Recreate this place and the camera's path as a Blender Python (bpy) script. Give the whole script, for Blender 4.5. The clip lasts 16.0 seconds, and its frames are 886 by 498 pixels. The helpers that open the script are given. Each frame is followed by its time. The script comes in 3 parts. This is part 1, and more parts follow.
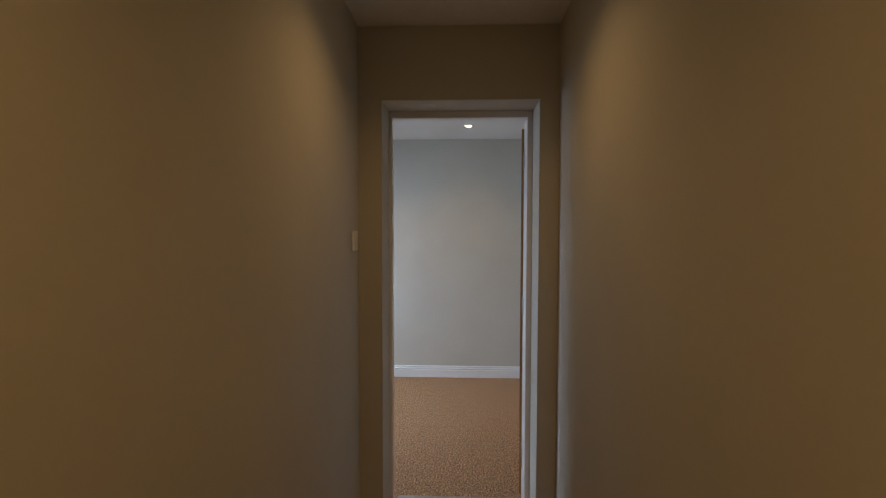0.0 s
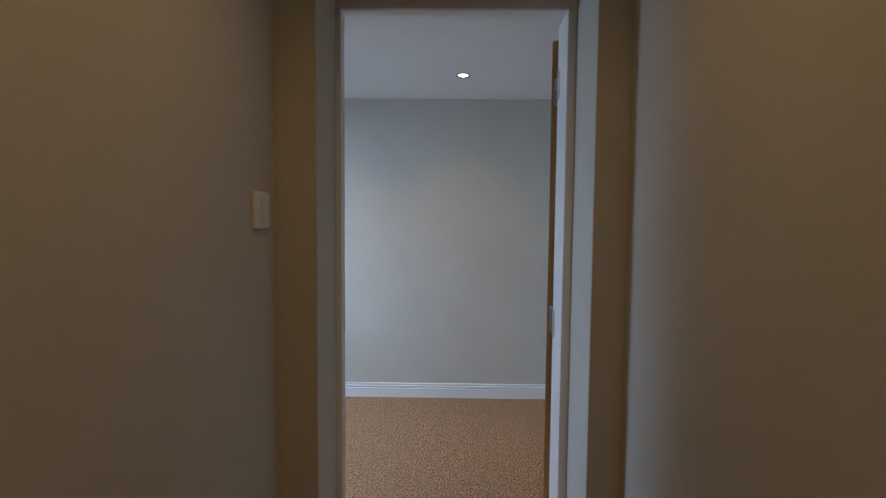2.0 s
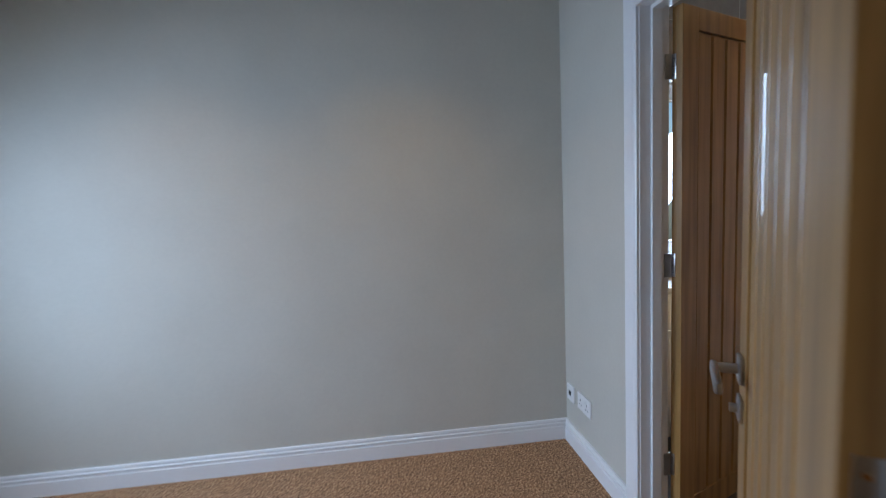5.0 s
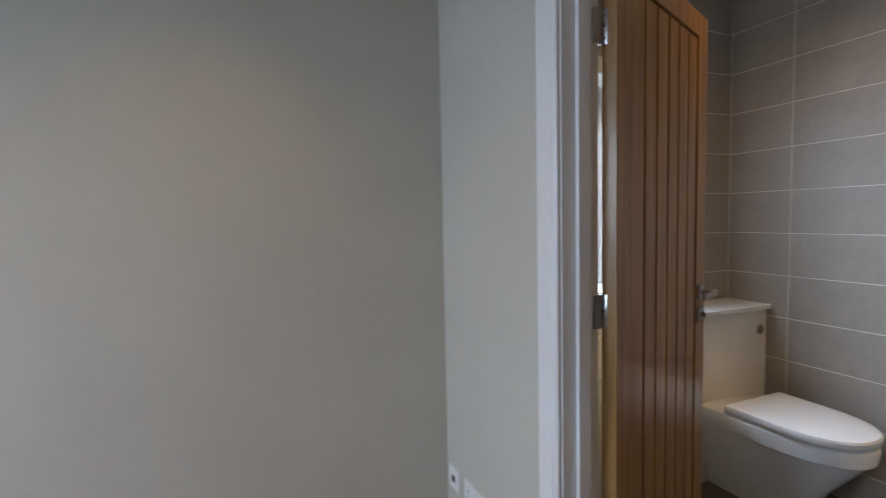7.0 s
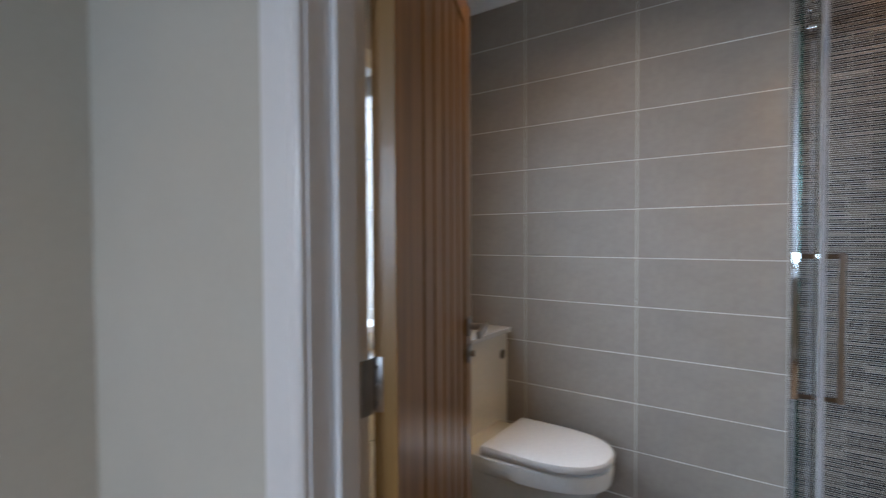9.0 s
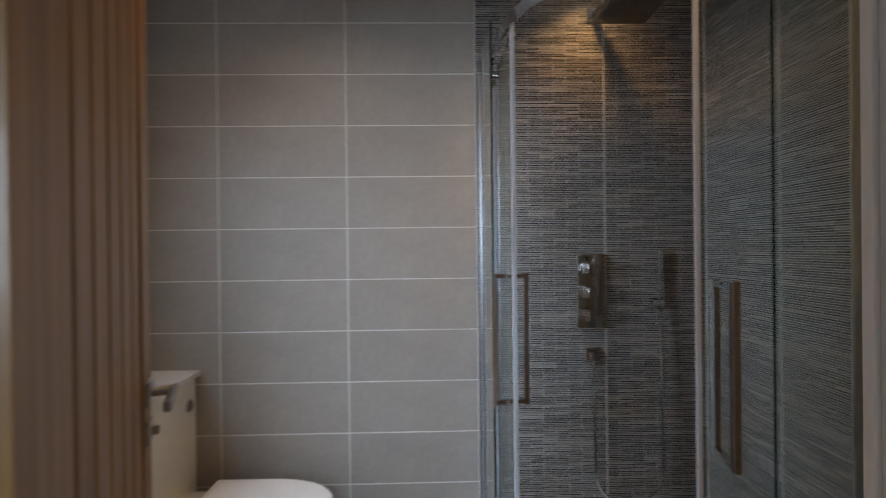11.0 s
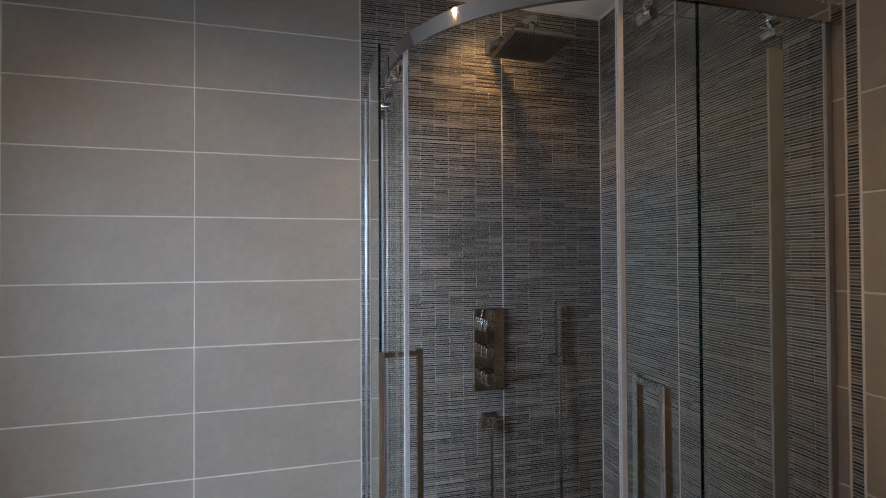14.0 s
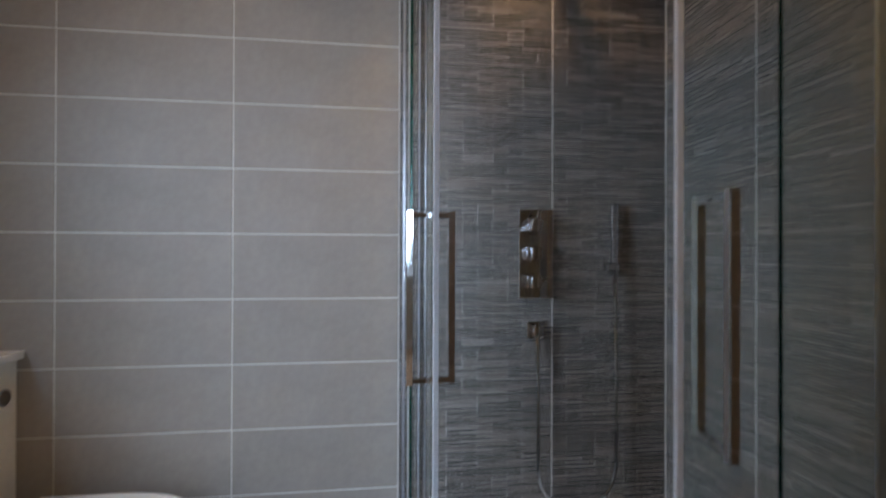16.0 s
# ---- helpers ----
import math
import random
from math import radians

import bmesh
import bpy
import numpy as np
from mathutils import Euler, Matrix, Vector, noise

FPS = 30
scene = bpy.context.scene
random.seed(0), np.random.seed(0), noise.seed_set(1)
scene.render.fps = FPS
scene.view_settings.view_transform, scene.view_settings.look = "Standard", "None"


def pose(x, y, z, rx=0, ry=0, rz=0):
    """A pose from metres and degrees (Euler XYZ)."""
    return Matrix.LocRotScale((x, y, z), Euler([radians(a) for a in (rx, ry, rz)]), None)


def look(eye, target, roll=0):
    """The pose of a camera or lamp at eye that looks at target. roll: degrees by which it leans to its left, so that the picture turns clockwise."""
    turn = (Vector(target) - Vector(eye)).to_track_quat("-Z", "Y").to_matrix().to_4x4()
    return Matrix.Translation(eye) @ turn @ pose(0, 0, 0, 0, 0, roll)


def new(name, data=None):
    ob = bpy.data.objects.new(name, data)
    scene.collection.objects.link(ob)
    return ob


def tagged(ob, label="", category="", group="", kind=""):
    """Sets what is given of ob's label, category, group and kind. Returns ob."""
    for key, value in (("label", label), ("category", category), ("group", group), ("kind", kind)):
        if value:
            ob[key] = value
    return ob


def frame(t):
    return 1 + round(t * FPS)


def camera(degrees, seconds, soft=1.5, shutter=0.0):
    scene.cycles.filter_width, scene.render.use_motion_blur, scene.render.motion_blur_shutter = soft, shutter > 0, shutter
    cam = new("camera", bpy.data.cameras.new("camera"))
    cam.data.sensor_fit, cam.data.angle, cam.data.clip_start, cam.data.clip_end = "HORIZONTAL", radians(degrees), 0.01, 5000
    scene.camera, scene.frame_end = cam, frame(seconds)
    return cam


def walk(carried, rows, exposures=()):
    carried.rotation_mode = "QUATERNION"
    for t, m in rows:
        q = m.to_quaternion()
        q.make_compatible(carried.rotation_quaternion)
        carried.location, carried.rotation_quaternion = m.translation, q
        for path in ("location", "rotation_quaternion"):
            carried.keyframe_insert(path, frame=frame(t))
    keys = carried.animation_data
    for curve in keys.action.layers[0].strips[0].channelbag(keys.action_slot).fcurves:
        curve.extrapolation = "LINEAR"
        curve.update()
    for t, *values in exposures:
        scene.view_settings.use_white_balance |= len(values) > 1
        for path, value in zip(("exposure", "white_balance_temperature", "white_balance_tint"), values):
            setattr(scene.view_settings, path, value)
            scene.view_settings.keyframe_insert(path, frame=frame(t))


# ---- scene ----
cam = camera(85.5, 16.0, 1.15, 0.9)
PATH = [
    (0, (0.556, -2.211, 1.445), (0.478, -0.214, 1.36), 0.1),
    (0.5, (0.561, -1.962, 1.435), (0.483, 0.034, 1.338), 0.1),
    (1, (0.567, -1.72, 1.419), (0.489, 0.277, 1.329), 0.3),
    (1.5, (0.562, -1.504, 1.392), (0.495, 0.493, 1.295), 0.2),
    (2, (0.539, -1.278, 1.368), (0.507, 0.719, 1.256), 0.5),
    (2.5, (0.514, -1.04, 1.363), (0.518, 0.954, 1.211), 0.4),
    (3, (0.508, -0.804, 1.328), (0.544, 1.188, 1.153), 0.4),
    (3.5, (0.515, -0.595, 1.332), (0.556, 1.394, 1.128), -0.5),
    (4, (0.504, -0.404, 1.32), (0.592, 1.581, 1.099), -1.0),
    (4.2, (0.504, -0.308, 1.313), (0.623, 1.677, 1.097), -1.4),
    (6.3, (0.613, 0.474, 1.303), (1.167, 2.389, 1.146), -2.0),
    (6.5, (0.66, 0.552, 1.279), (1.276, 2.45, 1.14), -1.7),
    (7, (0.722, 0.697, 1.279), (1.503, 2.534, 1.15), -1.2),
    (7.5, (0.79, 0.828, 1.283), (1.764, 2.57, 1.157), -0.8),
    (8, (0.877, 0.961, 1.264), (2.073, 2.561, 1.164), -0.3),
    (8.5, (0.96, 1.068, 1.261), (2.401, 2.453, 1.196), -0.0),
    (9, (1.024, 1.139, 1.263), (2.656, 2.294, 1.214), -0.3),
    (9.5, (1.066, 1.192, 1.267), (2.865, 2.064, 1.234), -0.5),
    (10, (1.102, 1.23, 1.269), (3.017, 1.807, 1.256), -0.3),
    (10.2, (1.123, 1.245, 1.27), (3.075, 1.677, 1.262), -0.2),
    (12.3, (1.336, 1.333, 1.395), (3.281, 0.867, 1.389), -0.9),
    (12.5, (1.357, 1.331, 1.414), (3.293, 0.827, 1.415), -0.6),
    (13, (1.403, 1.315, 1.454), (3.33, 0.78, 1.454), -0.4),
    (13.5, (1.446, 1.292, 1.466), (3.374, 0.76, 1.473), -0.4),
    (14, (1.472, 1.267, 1.457), (3.405, 0.753, 1.483), -0.3),
    (14.5, (1.489, 1.232, 1.422), (3.429, 0.749, 1.462), 0.2),
    (15, (1.507, 1.201, 1.341), (3.457, 0.761, 1.393), 0.2),
    (15.5, (1.528, 1.179, 1.234), (3.493, 0.809, 1.275), 0.2),
    (16, (1.558, 1.171, 1.12), (3.542, 0.92, 1.129), 0.2),
]
walk(cam, [(t, look(eye, target, roll)) for t, eye, target, roll in PATH],
     [(0, 0.08, 6450, 10), (1.5, 0.05, 5900, 8), (4.2, 0.08, 5550, 8), (6.3, 0.05, 6400, 10), (8.0, -0.02, 6450, 10), (10.2, -0.13, 6550, 10), (12.3, 0.0, 6450, 10), (15.0, -0.02, 6350, 10), (16, -0.05, 6200, 10)])

# ---- light ----
world = bpy.data.worlds.new("world")
scene.world = world
world.use_nodes = True
wn = world.node_tree
sky = wn.nodes.new("ShaderNodeTexSky")
sky.sky_type, sky.sun_disc = "NISHITA", False
sky.sun_elevation, sky.sun_rotation = radians(35), radians(200)
wn.links.new(sky.outputs[0], wn.nodes["Background"].inputs[0])
wn.nodes["Background"].inputs[1].default_value = 0.08


def lamp(name, kind, m, energy, colour, **more):
    data = bpy.data.lights.new(name, kind)
    data.energy, data.color = energy, colour
    if kind == "AREA":
        data.shape, data.size, data.size_y = "RECTANGLE", more["size"], more["size_y"]
        data.spread = radians(more.get("spread", 180))
    else:
        data.shadow_soft_size = more.get("soft", 0.03)
    if kind == "SPOT":
        data.spot_size, data.spot_blend = radians(more["cone"]), more.get("blend", 0.6)
    ob = new(name, data)
    ob.matrix_world = m
    return ob


DAY = (0.605, 0.765, 1.0)
WARM = (1.0, 0.58, 0.22)
# daylight in the openings of the two windows
lamp("daylight_bedroom", "AREA", look((-1.80, 1.30, 1.48), (0.0, 1.65, 0.25)), 30.5, DAY, size=1.0, size_y=1.2, spread=130)
lamp("daylight_bathroom", "AREA", look((2.12, 2.82, 1.48), (2.4, 1.3, 0.0)), 37, DAY, size=0.9, size_y=1.0, spread=150)
# downlights: x, y, ceiling, watts, cone
SPOTS = [(0.606, 1.81, 2.297, 9.5, 120), (-0.40, 1.81, 2.297, 9.5, 120),
         (0.53, -0.75, 2.343, 8.5, 138), (0.53, -2.3, 2.343, 17, 140),
         (2.93, 0.655, 2.39, 19, 120), (2.45, 1.75, 2.39, 11, 154), (1.92, 0.75, 2.39, 6, 140)]
for sx, sy, sz, watts, cone in SPOTS:
    lamp("downlight_lamp", "SPOT", pose(sx, sy, sz - 0.01), watts, WARM, cone=cone, soft=0.02, blend=0.9)

# ---- materials ----
def material(name, colour, rough=0.5, metal=0.0, vary=0.06, scale=3.0, fine=60.0, fine_amt=0.03, bump=0.0, bump_scale=200.0, rand=0.0,
             island=0.0, spec=0.5, coat=0.0):
    m = bpy.data.materials.new(name)
    m.use_nodes = True
    nt = m.node_tree
    n, l = nt.nodes, nt.links
    p = n["Principled BSDF"]
    p.inputs["Roughness"].default_value, p.inputs["Metallic"].default_value = rough, metal
    p.inputs["Specular IOR Level"].default_value, p.inputs["Coat Weight"].default_value = spec, coat
    co = n.new("ShaderNodeTexCoord")
    value = None

    def noise_term(sc, amt, detail):
        t = n.new("ShaderNodeTexNoise")
        t.inputs["Scale"].default_value, t.inputs["Detail"].default_value = sc, detail
        l.new(co.outputs["Object"], t.inputs["Vector"])
        r = n.new("ShaderNodeMapRange")
        r.inputs[1].default_value, r.inputs[2].default_value = 0.3, 0.7
        r.inputs[3].default_value, r.inputs[4].default_value = 1 - amt, 1 + amt
        l.new(t.outputs[0], r.inputs[0])
        return r.outputs[0]

    def times(a, b):
        k = n.new("ShaderNodeMath")
        k.operation = "MULTIPLY"
        l.new(a, k.inputs[0])
        l.new(b, k.inputs[1])
        return k.outputs[0]
    value = times(noise_term(scale, vary, 4), noise_term(fine, fine_amt, 3))
    for amt, node, out in ((rand, "ShaderNodeObjectInfo", "Random"), (island, "ShaderNodeNewGeometry", "Random Per Island")):
        if amt:
            src = n.new(node)
            r = n.new("ShaderNodeMapRange")
            r.inputs[3].default_value, r.inputs[4].default_value = 1 - amt, 1 + amt
            l.new(src.outputs[out], r.inputs[0])
            value = times(value, r.outputs[0])
    mix = n.new("ShaderNodeVectorMath")
    mix.operation = "SCALE"
    mix.inputs[0].default_value = colour
    l.new(value, mix.inputs["Scale"])
    l.new(mix.outputs[0], p.inputs["Base Color"])
    if bump:
        t = n.new("ShaderNodeTexNoise")
        t.inputs["Scale"].default_value, t.inputs["Detail"].default_value = bump_scale, 3
        l.new(co.outputs["Object"], t.inputs["Vector"])
        b = n.new("ShaderNodeBump")
        b.inputs["Strength"].default_value, b.inputs["Distance"].default_value = bump, 0.002
        l.new(t.outputs[0], b.inputs["Height"])
        l.new(b.outputs[0], p.inputs["Normal"])
    return m


def ramp_material(name, stops, source, rough, grain=None, bump=0.3, metal=0.0, coat=0.0, mottle=0.0):
    """A colour ramp driven by a stretched noise (wood, carpet) or by the random value of a piece (mosaic)."""
    m = bpy.data.materials.new(name)
    m.use_nodes = True
    n, l = m.node_tree.nodes, m.node_tree.links
    p = n["Principled BSDF"]
    p.inputs["Roughness"].default_value, p.inputs["Metallic"].default_value, p.inputs["Coat Weight"].default_value = rough, metal, coat
    ramp = n.new("ShaderNodeValToRGB")
    while len(ramp.color_ramp.elements) < len(stops):
        ramp.color_ramp.elements.new(0.5)
    for e, (at, c) in zip(ramp.color_ramp.elements, stops):
        e.position, e.color = at, (*c, 1)
    co = n.new("ShaderNodeTexCoord")
    mp = n.new("ShaderNodeMapping")
    mp.inputs["Scale"].default_value = grain or (1, 1, 1)
    l.new(co.outputs["Object"], mp.inputs["Vector"])
    t = n.new("ShaderNodeTexNoise")
    t.inputs["Scale"].default_value, t.inputs["Detail"].default_value = 1.0, 6
    l.new(mp.outputs[0], t.inputs["Vector"])
    if source == "noise":
        fac = t.outputs[0]
    else:
        fac = n.new("ShaderNodeNewGeometry").outputs["Random Per Island"] if source == "island" else n.new("ShaderNodeObjectInfo").outputs["Random"]
    l.new(fac, ramp.inputs[0])
    shade = ramp.outputs[0]
    if mottle:
        # broad patches of trodden and standing pile
        w = n.new("ShaderNodeTexNoise")
        w.inputs["Scale"].default_value, w.inputs["Detail"].default_value = mottle, 5
        l.new(co.outputs["Object"], w.inputs["Vector"])
        r = n.new("ShaderNodeMapRange")
        r.inputs[1].default_value, r.inputs[2].default_value, r.inputs[3].default_value, r.inputs[4].default_value = 0.3, 0.7, 0.86, 1.14
        l.new(w.outputs[0], r.inputs[0])
        mul = n.new("ShaderNodeVectorMath")
        mul.operation = "SCALE"
        l.new(shade, mul.inputs[0])
        l.new(r.outputs[0], mul.inputs["Scale"])
        shade = mul.outputs[0]
    l.new(shade, p.inputs["Base Color"])
    b = n.new("ShaderNodeBump")
    b.inputs["Strength"].default_value, b.inputs["Distance"].default_value = bump, 0.002
    l.new(t.outputs[0], b.inputs["Height"])
    l.new(b.outputs[0], p.inputs["Normal"])
    return m


WALL = material("wall_paint", (0.55, 0.53, 0.465), 0.75, vary=0.03, fine_amt=0.015, bump=0.12, bump_scale=350)
CEIL = material("ceiling_paint", (0.80, 0.80, 0.79), 0.8, vary=0.02, bump=0.08, bump_scale=300)
GLOSS = material("white_gloss_paint", (0.80, 0.80, 0.80), 0.32, vary=0.02, fine_amt=0.01, bump=0.04, bump_scale=90)
PLASTIC = material("white_plastic", (0.80, 0.80, 0.79), 0.3, vary=0.01)
CERAMIC = material("white_ceramic", (0.82, 0.82, 0.80), 0.12, vary=0.01, coat=0.4)
CREAM = material("cream_laminate", (0.76, 0.73, 0.66), 0.35, vary=0.015)
TILE = material("greige_tile", (0.325, 0.288, 0.25), 0.55, vary=0.07, scale=7, fine=45, fine_amt=0.05, bump=0.12, bump_scale=120, rand=0.03)
GROUT = material("pale_grout", (0.66, 0.64, 0.60), 0.85, vary=0.08, scale=12)
CHROME = material("chrome", (0.60, 0.60, 0.61), 0.06, 1.0, vary=0.02)
STEEL = material("brushed_steel", (0.44, 0.435, 0.43), 0.30, 1.0, vary=0.08, scale=20)
ALU = material("satin_aluminium", (0.50, 0.50, 0.52), 0.35, 0.9, vary=0.03)
SEAL = material("pale_grey_seal", (0.80, 0.80, 0.83), 0.4, vary=0.03)
RUBBER = material("dark_rubber", (0.02, 0.02, 0.02), 0.6)
FLOOR_TILE = material("dark_floor_tile", (0.10, 0.09, 0.085), 0.4, vary=0.12, scale=8)
PAINT_OUT = material("outside_render", (0.5, 0.48, 0.45), 0.9)
OAK = ramp_material("oak_veneer", [(0.25, (0.19, 0.098, 0.026)), (0.5, (0.35, 0.190, 0.056)), (0.75, (0.46, 0.262, 0.090))], "noise", 0.36,
                    (28, 28, 1.6), 0.12, coat=0.15)
CARPET = ramp_material("brown_carpet", [(0.36, (0.125, 0.060, 0.026)), (0.5, (0.31, 0.170, 0.081)), (0.64, (0.60, 0.375, 0.21))], "noise", 0.95,
                       (105, 105, 105), 0.12, mottle=20.0)
PALE_STOPS = [(0.0, (0.070, 0.058, 0.048)), (0.25, (0.104, 0.087, 0.073)), (0.75, (0.155, 0.131, 0.110)), (1.0, (0.265, 0.230, 0.198))]
DARK_STOPS = [(0.0, (0.006, 0.006, 0.006)), (0.66, (0.012, 0.011, 0.010)), (0.72, (0.08, 0.067, 0.056)), (1.0, (0.16, 0.137, 0.116))]
BARS = {(True, False): ramp_material("pale_mosaic_bars", PALE_STOPS, "island", 0.45, (60, 60, 160), 0.25),
        (False, False): ramp_material("dark_mosaic_bars", DARK_STOPS, "island", 0.45, (60, 60, 160), 0.25),
        (True, True): ramp_material("pale_mosaic_bar", PALE_STOPS, "object", 0.45, (60, 60, 160), 0.25),
        (False, True): ramp_material("dark_mosaic_bar", DARK_STOPS, "object", 0.45, (60, 60, 160), 0.25)}


def glass_material(name, colour, rough):
    m = bpy.data.materials.new(name)
    m.use_nodes = True
    p = m.node_tree.nodes["Principled BSDF"]
    p.inputs["Base Color"].default_value = (*colour, 1)
    p.inputs["Transmission Weight"].default_value, p.inputs["Roughness"].default_value, p.inputs["IOR"].default_value = 1.0, rough, 1.45
    return m


GLASS = glass_material("clear_glass", (0.93, 0.98, 0.965), 0.0)
FROST = glass_material("frosted_strip", (0.60, 0.64, 0.72), 0.45)
FROST.node_tree.nodes["Principled BSDF"].inputs["Transmission Weight"].default_value = 0.6
EDGE = glass_material("green_glass_edge", (0.04, 0.22, 0.16), 0.15)
BULB = bpy.data.materials.new("lit_bulb")
BULB.use_nodes = True
BULB.node_tree.nodes["Principled BSDF"].inputs["Emission Color"].default_value = (1.0, 0.82, 0.55, 1)
BULB.node_tree.nodes["Principled BSDF"].inputs["Emission Strength"].default_value = 12


# ---- building tools ----
def mesh_of(bm, name, mat, smooth=False):
    bmesh.ops.recalc_face_normals(bm, faces=bm.faces)
    me = bpy.data.meshes.new(name)
    bm.to_mesh(me)
    bm.free()
    me.materials.append(mat)
    if smooth:
        for f in me.polygons:
            f.use_smooth = True
        me.set_sharp_from_angle(angle=radians(35))
    return me


def part(name, bm, mat, parent=None, label="", smooth=False):
    ob = new(name, mesh_of(bm, name, mat, smooth))
    if parent is not None:
        ob.parent = parent
    if label:
        ob["label"] = label
    return ob


def struct(name, bm, mat, label, category, smooth=False):
    return tagged(part(name, bm, mat, None, "", smooth), label, category, "", "structure")


def thing(name, label, category, m=None, group="", kind=""):
    ob = new(name)
    ob.empty_display_size = 0.1
    if m is not None:
        ob.matrix_world = m
    return tagged(ob, label, category, group, kind)


def box(bm, a, b, bevel=0.0, turn=None):
    lo, hi = [min(p, q) for p, q in zip(a, b)], [max(p, q) for p, q in zip(a, b)]
    r = bmesh.ops.create_cube(bm, size=1.0)
    for v in r["verts"]:
        v.co = Vector([(lo[i] + hi[i]) / 2 + v.co[i] * (hi[i] - lo[i]) for i in range(3)])
    if bevel:
        edges = list({e for v in r["verts"] for e in v.link_edges})
        bmesh.ops.bevel(bm, geom=edges, offset=bevel, segments=2, profile=0.5, affect="EDGES")
    return bm


def boxes(*pairs, bevel=0.0):
    bm = bmesh.new()
    for a, b in pairs:
        if bevel:
            one = bmesh.new()
            box(one, a, b, bevel)
            me = bpy.data.meshes.new("tmp")
            one.to_mesh(me)
            one.free()
            bm.from_mesh(me)
            bpy.data.meshes.remove(me)
        else:
            box(bm, a, b)
    return bm


def skin(sections, close_ends=True, ring=True):
    """A mesh through rows of points, each row a closed outline."""
    bm = bmesh.new()
    rows = [[bm.verts.new(p) for p in s] for s in sections]
    k = len(rows[0])
    for a, b in zip(rows, rows[1:]):
        for i in range(k if ring else k - 1):
            j = (i + 1) % k
            bm.faces.new((a[i], a[j], b[j], b[i]))
    if close_ends:
        bm.faces.new(rows[0])
        bm.faces.new(rows[-1])
    return bm


def rod(points, radius, sides=12):
    """A round bar or hose along points."""
    pts = [Vector(p) for p in points]
    sections, side = [], None
    for i, p in enumerate(pts):
        way = (pts[min(i + 1, len(pts) - 1)] - pts[max(i - 1, 0)]).normalized()
        if side is None:
            side = way.orthogonal().normalized()
        side = (side - way * side.dot(way)).normalized()
        up = way.cross(side)
        sections.append([p + radius * (math.cos(2 * math.pi * k / sides) * side + math.sin(2 * math.pi * k / sides) * up) for k in range(sides)])
    return skin(sections)


def cyl(a, b, r, sides=24):
    return rod([a, b], r, sides)


def merged(*bms):
    out = bmesh.new()
    for b in bms:
        me = bpy.data.meshes.new("tmp")
        b.to_mesh(me)
        b.free()
        out.from_mesh(me)
        bpy.data.meshes.remove(me)
    return out


# ---- structure ----
CW0, CW1 = 0.09, 0.985      # corridor walls
FY = -0.055                 # corridor face of the doorway wall
ROOM_X0, ROOM_X1, ROOM_Y0, ROOM_Y1 = -1.70, 1.45, 0.198, 2.405
BX0, BX1, BY0, BY1 = 1.575, 3.125, 0.187, 2.45
CZ, RZ, BZ = 2.343, 2.297, 2.39
DX0, DX1, DZ = 0.192, 0.903, 2.02   # first doorway
EY0, EY1, EZ = 0.915, 1.70, 1.985   # bathroom doorway in the wall
WX0, WX1, WZ0, WZ1 = 1.80, 2.47, 0.92, 1.92   # bathroom window

struct("floor", boxes(((-1.9, FY, -0.12), (BX0 - 0.06, 2.5, 0.0)), ((CW0 - 0.12, -3.95, -0.12), (CW1 + 0.12, FY, 0.0))), CARPET, "brown twist-pile carpet through corridor and bedroom", "carpet")
struct("floor_bathroom", boxes(((BX0 - 0.06, -0.1, -0.12), (BX1 + 0.2, 2.9, 0.004))), FLOOR_TILE, "dark grey tiled bathroom floor", "floor")
struct("wall_corridor_west", boxes(((CW0 - 0.12, -3.9, 0), (CW0, FY, 2.5))), WALL, "warm grey painted plaster corridor wall", "wall")
struct("wall_corridor_east", boxes(((CW1, -3.9, 0), (CW1 + 0.12, FY, 2.5))), WALL, "warm grey painted plaster corridor wall", "wall")
struct("wall_corridor_south", boxes(((CW0 - 0.12, -4.0, 0), (CW1 + 0.12, -3.9, 2.5))), WALL, "warm grey painted plaster end wall", "wall")
struct("wall_doorway", boxes(((ROOM_X0 - 0.3, FY, 0), (DX0, ROOM_Y0, 2.5)), ((DX1, FY, 0), (ROOM_X1, 0.276, 2.5)), ((DX0, FY, DZ), (DX1, ROOM_Y0, 2.5))),
       WALL, "painted plaster wall around the bedroom doorway", "wall")
struct("wall_bedroom_north", boxes(((ROOM_X0 - 0.3, ROOM_Y1, 0), (ROOM_X1, ROOM_Y1 + 0.14, 2.5))), WALL, "plain warm grey painted bedroom wall", "wall")
struct("wall_bedroom_west", boxes(((ROOM_X0 - 0.3, ROOM_Y0, 0), (ROOM_X0, 0.80, 2.5)), ((ROOM_X0 - 0.3, 1.80, 0), (ROOM_X0, ROOM_Y1, 2.5)),
                                  ((ROOM_X0 - 0.3, 0.80, 0), (ROOM_X0, 1.80, 0.85)), ((ROOM_X0 - 0.3, 0.80, 2.05), (ROOM_X0, 1.80, 2.5))),
       WALL, "painted bedroom wall with the window opening", "wall")
wall_p = struct("wall_partition", boxes(((ROOM_X1, 0.1, 0), (BX0, EY0, 2.5)), ((ROOM_X1, EY1, 0), (BX0, 2.7, 2.5)), ((ROOM_X1, EY0, EZ), (BX0, EY1, 2.5))),
       WALL, "painted partition wall with the bathroom doorway", "wall")
struct("ceiling_corridor", boxes(((CW0 - 0.1, -3.95, CZ), (CW1 + 0.1, FY, CZ + 0.1))), CEIL, "white painted corridor ceiling", "ceiling")
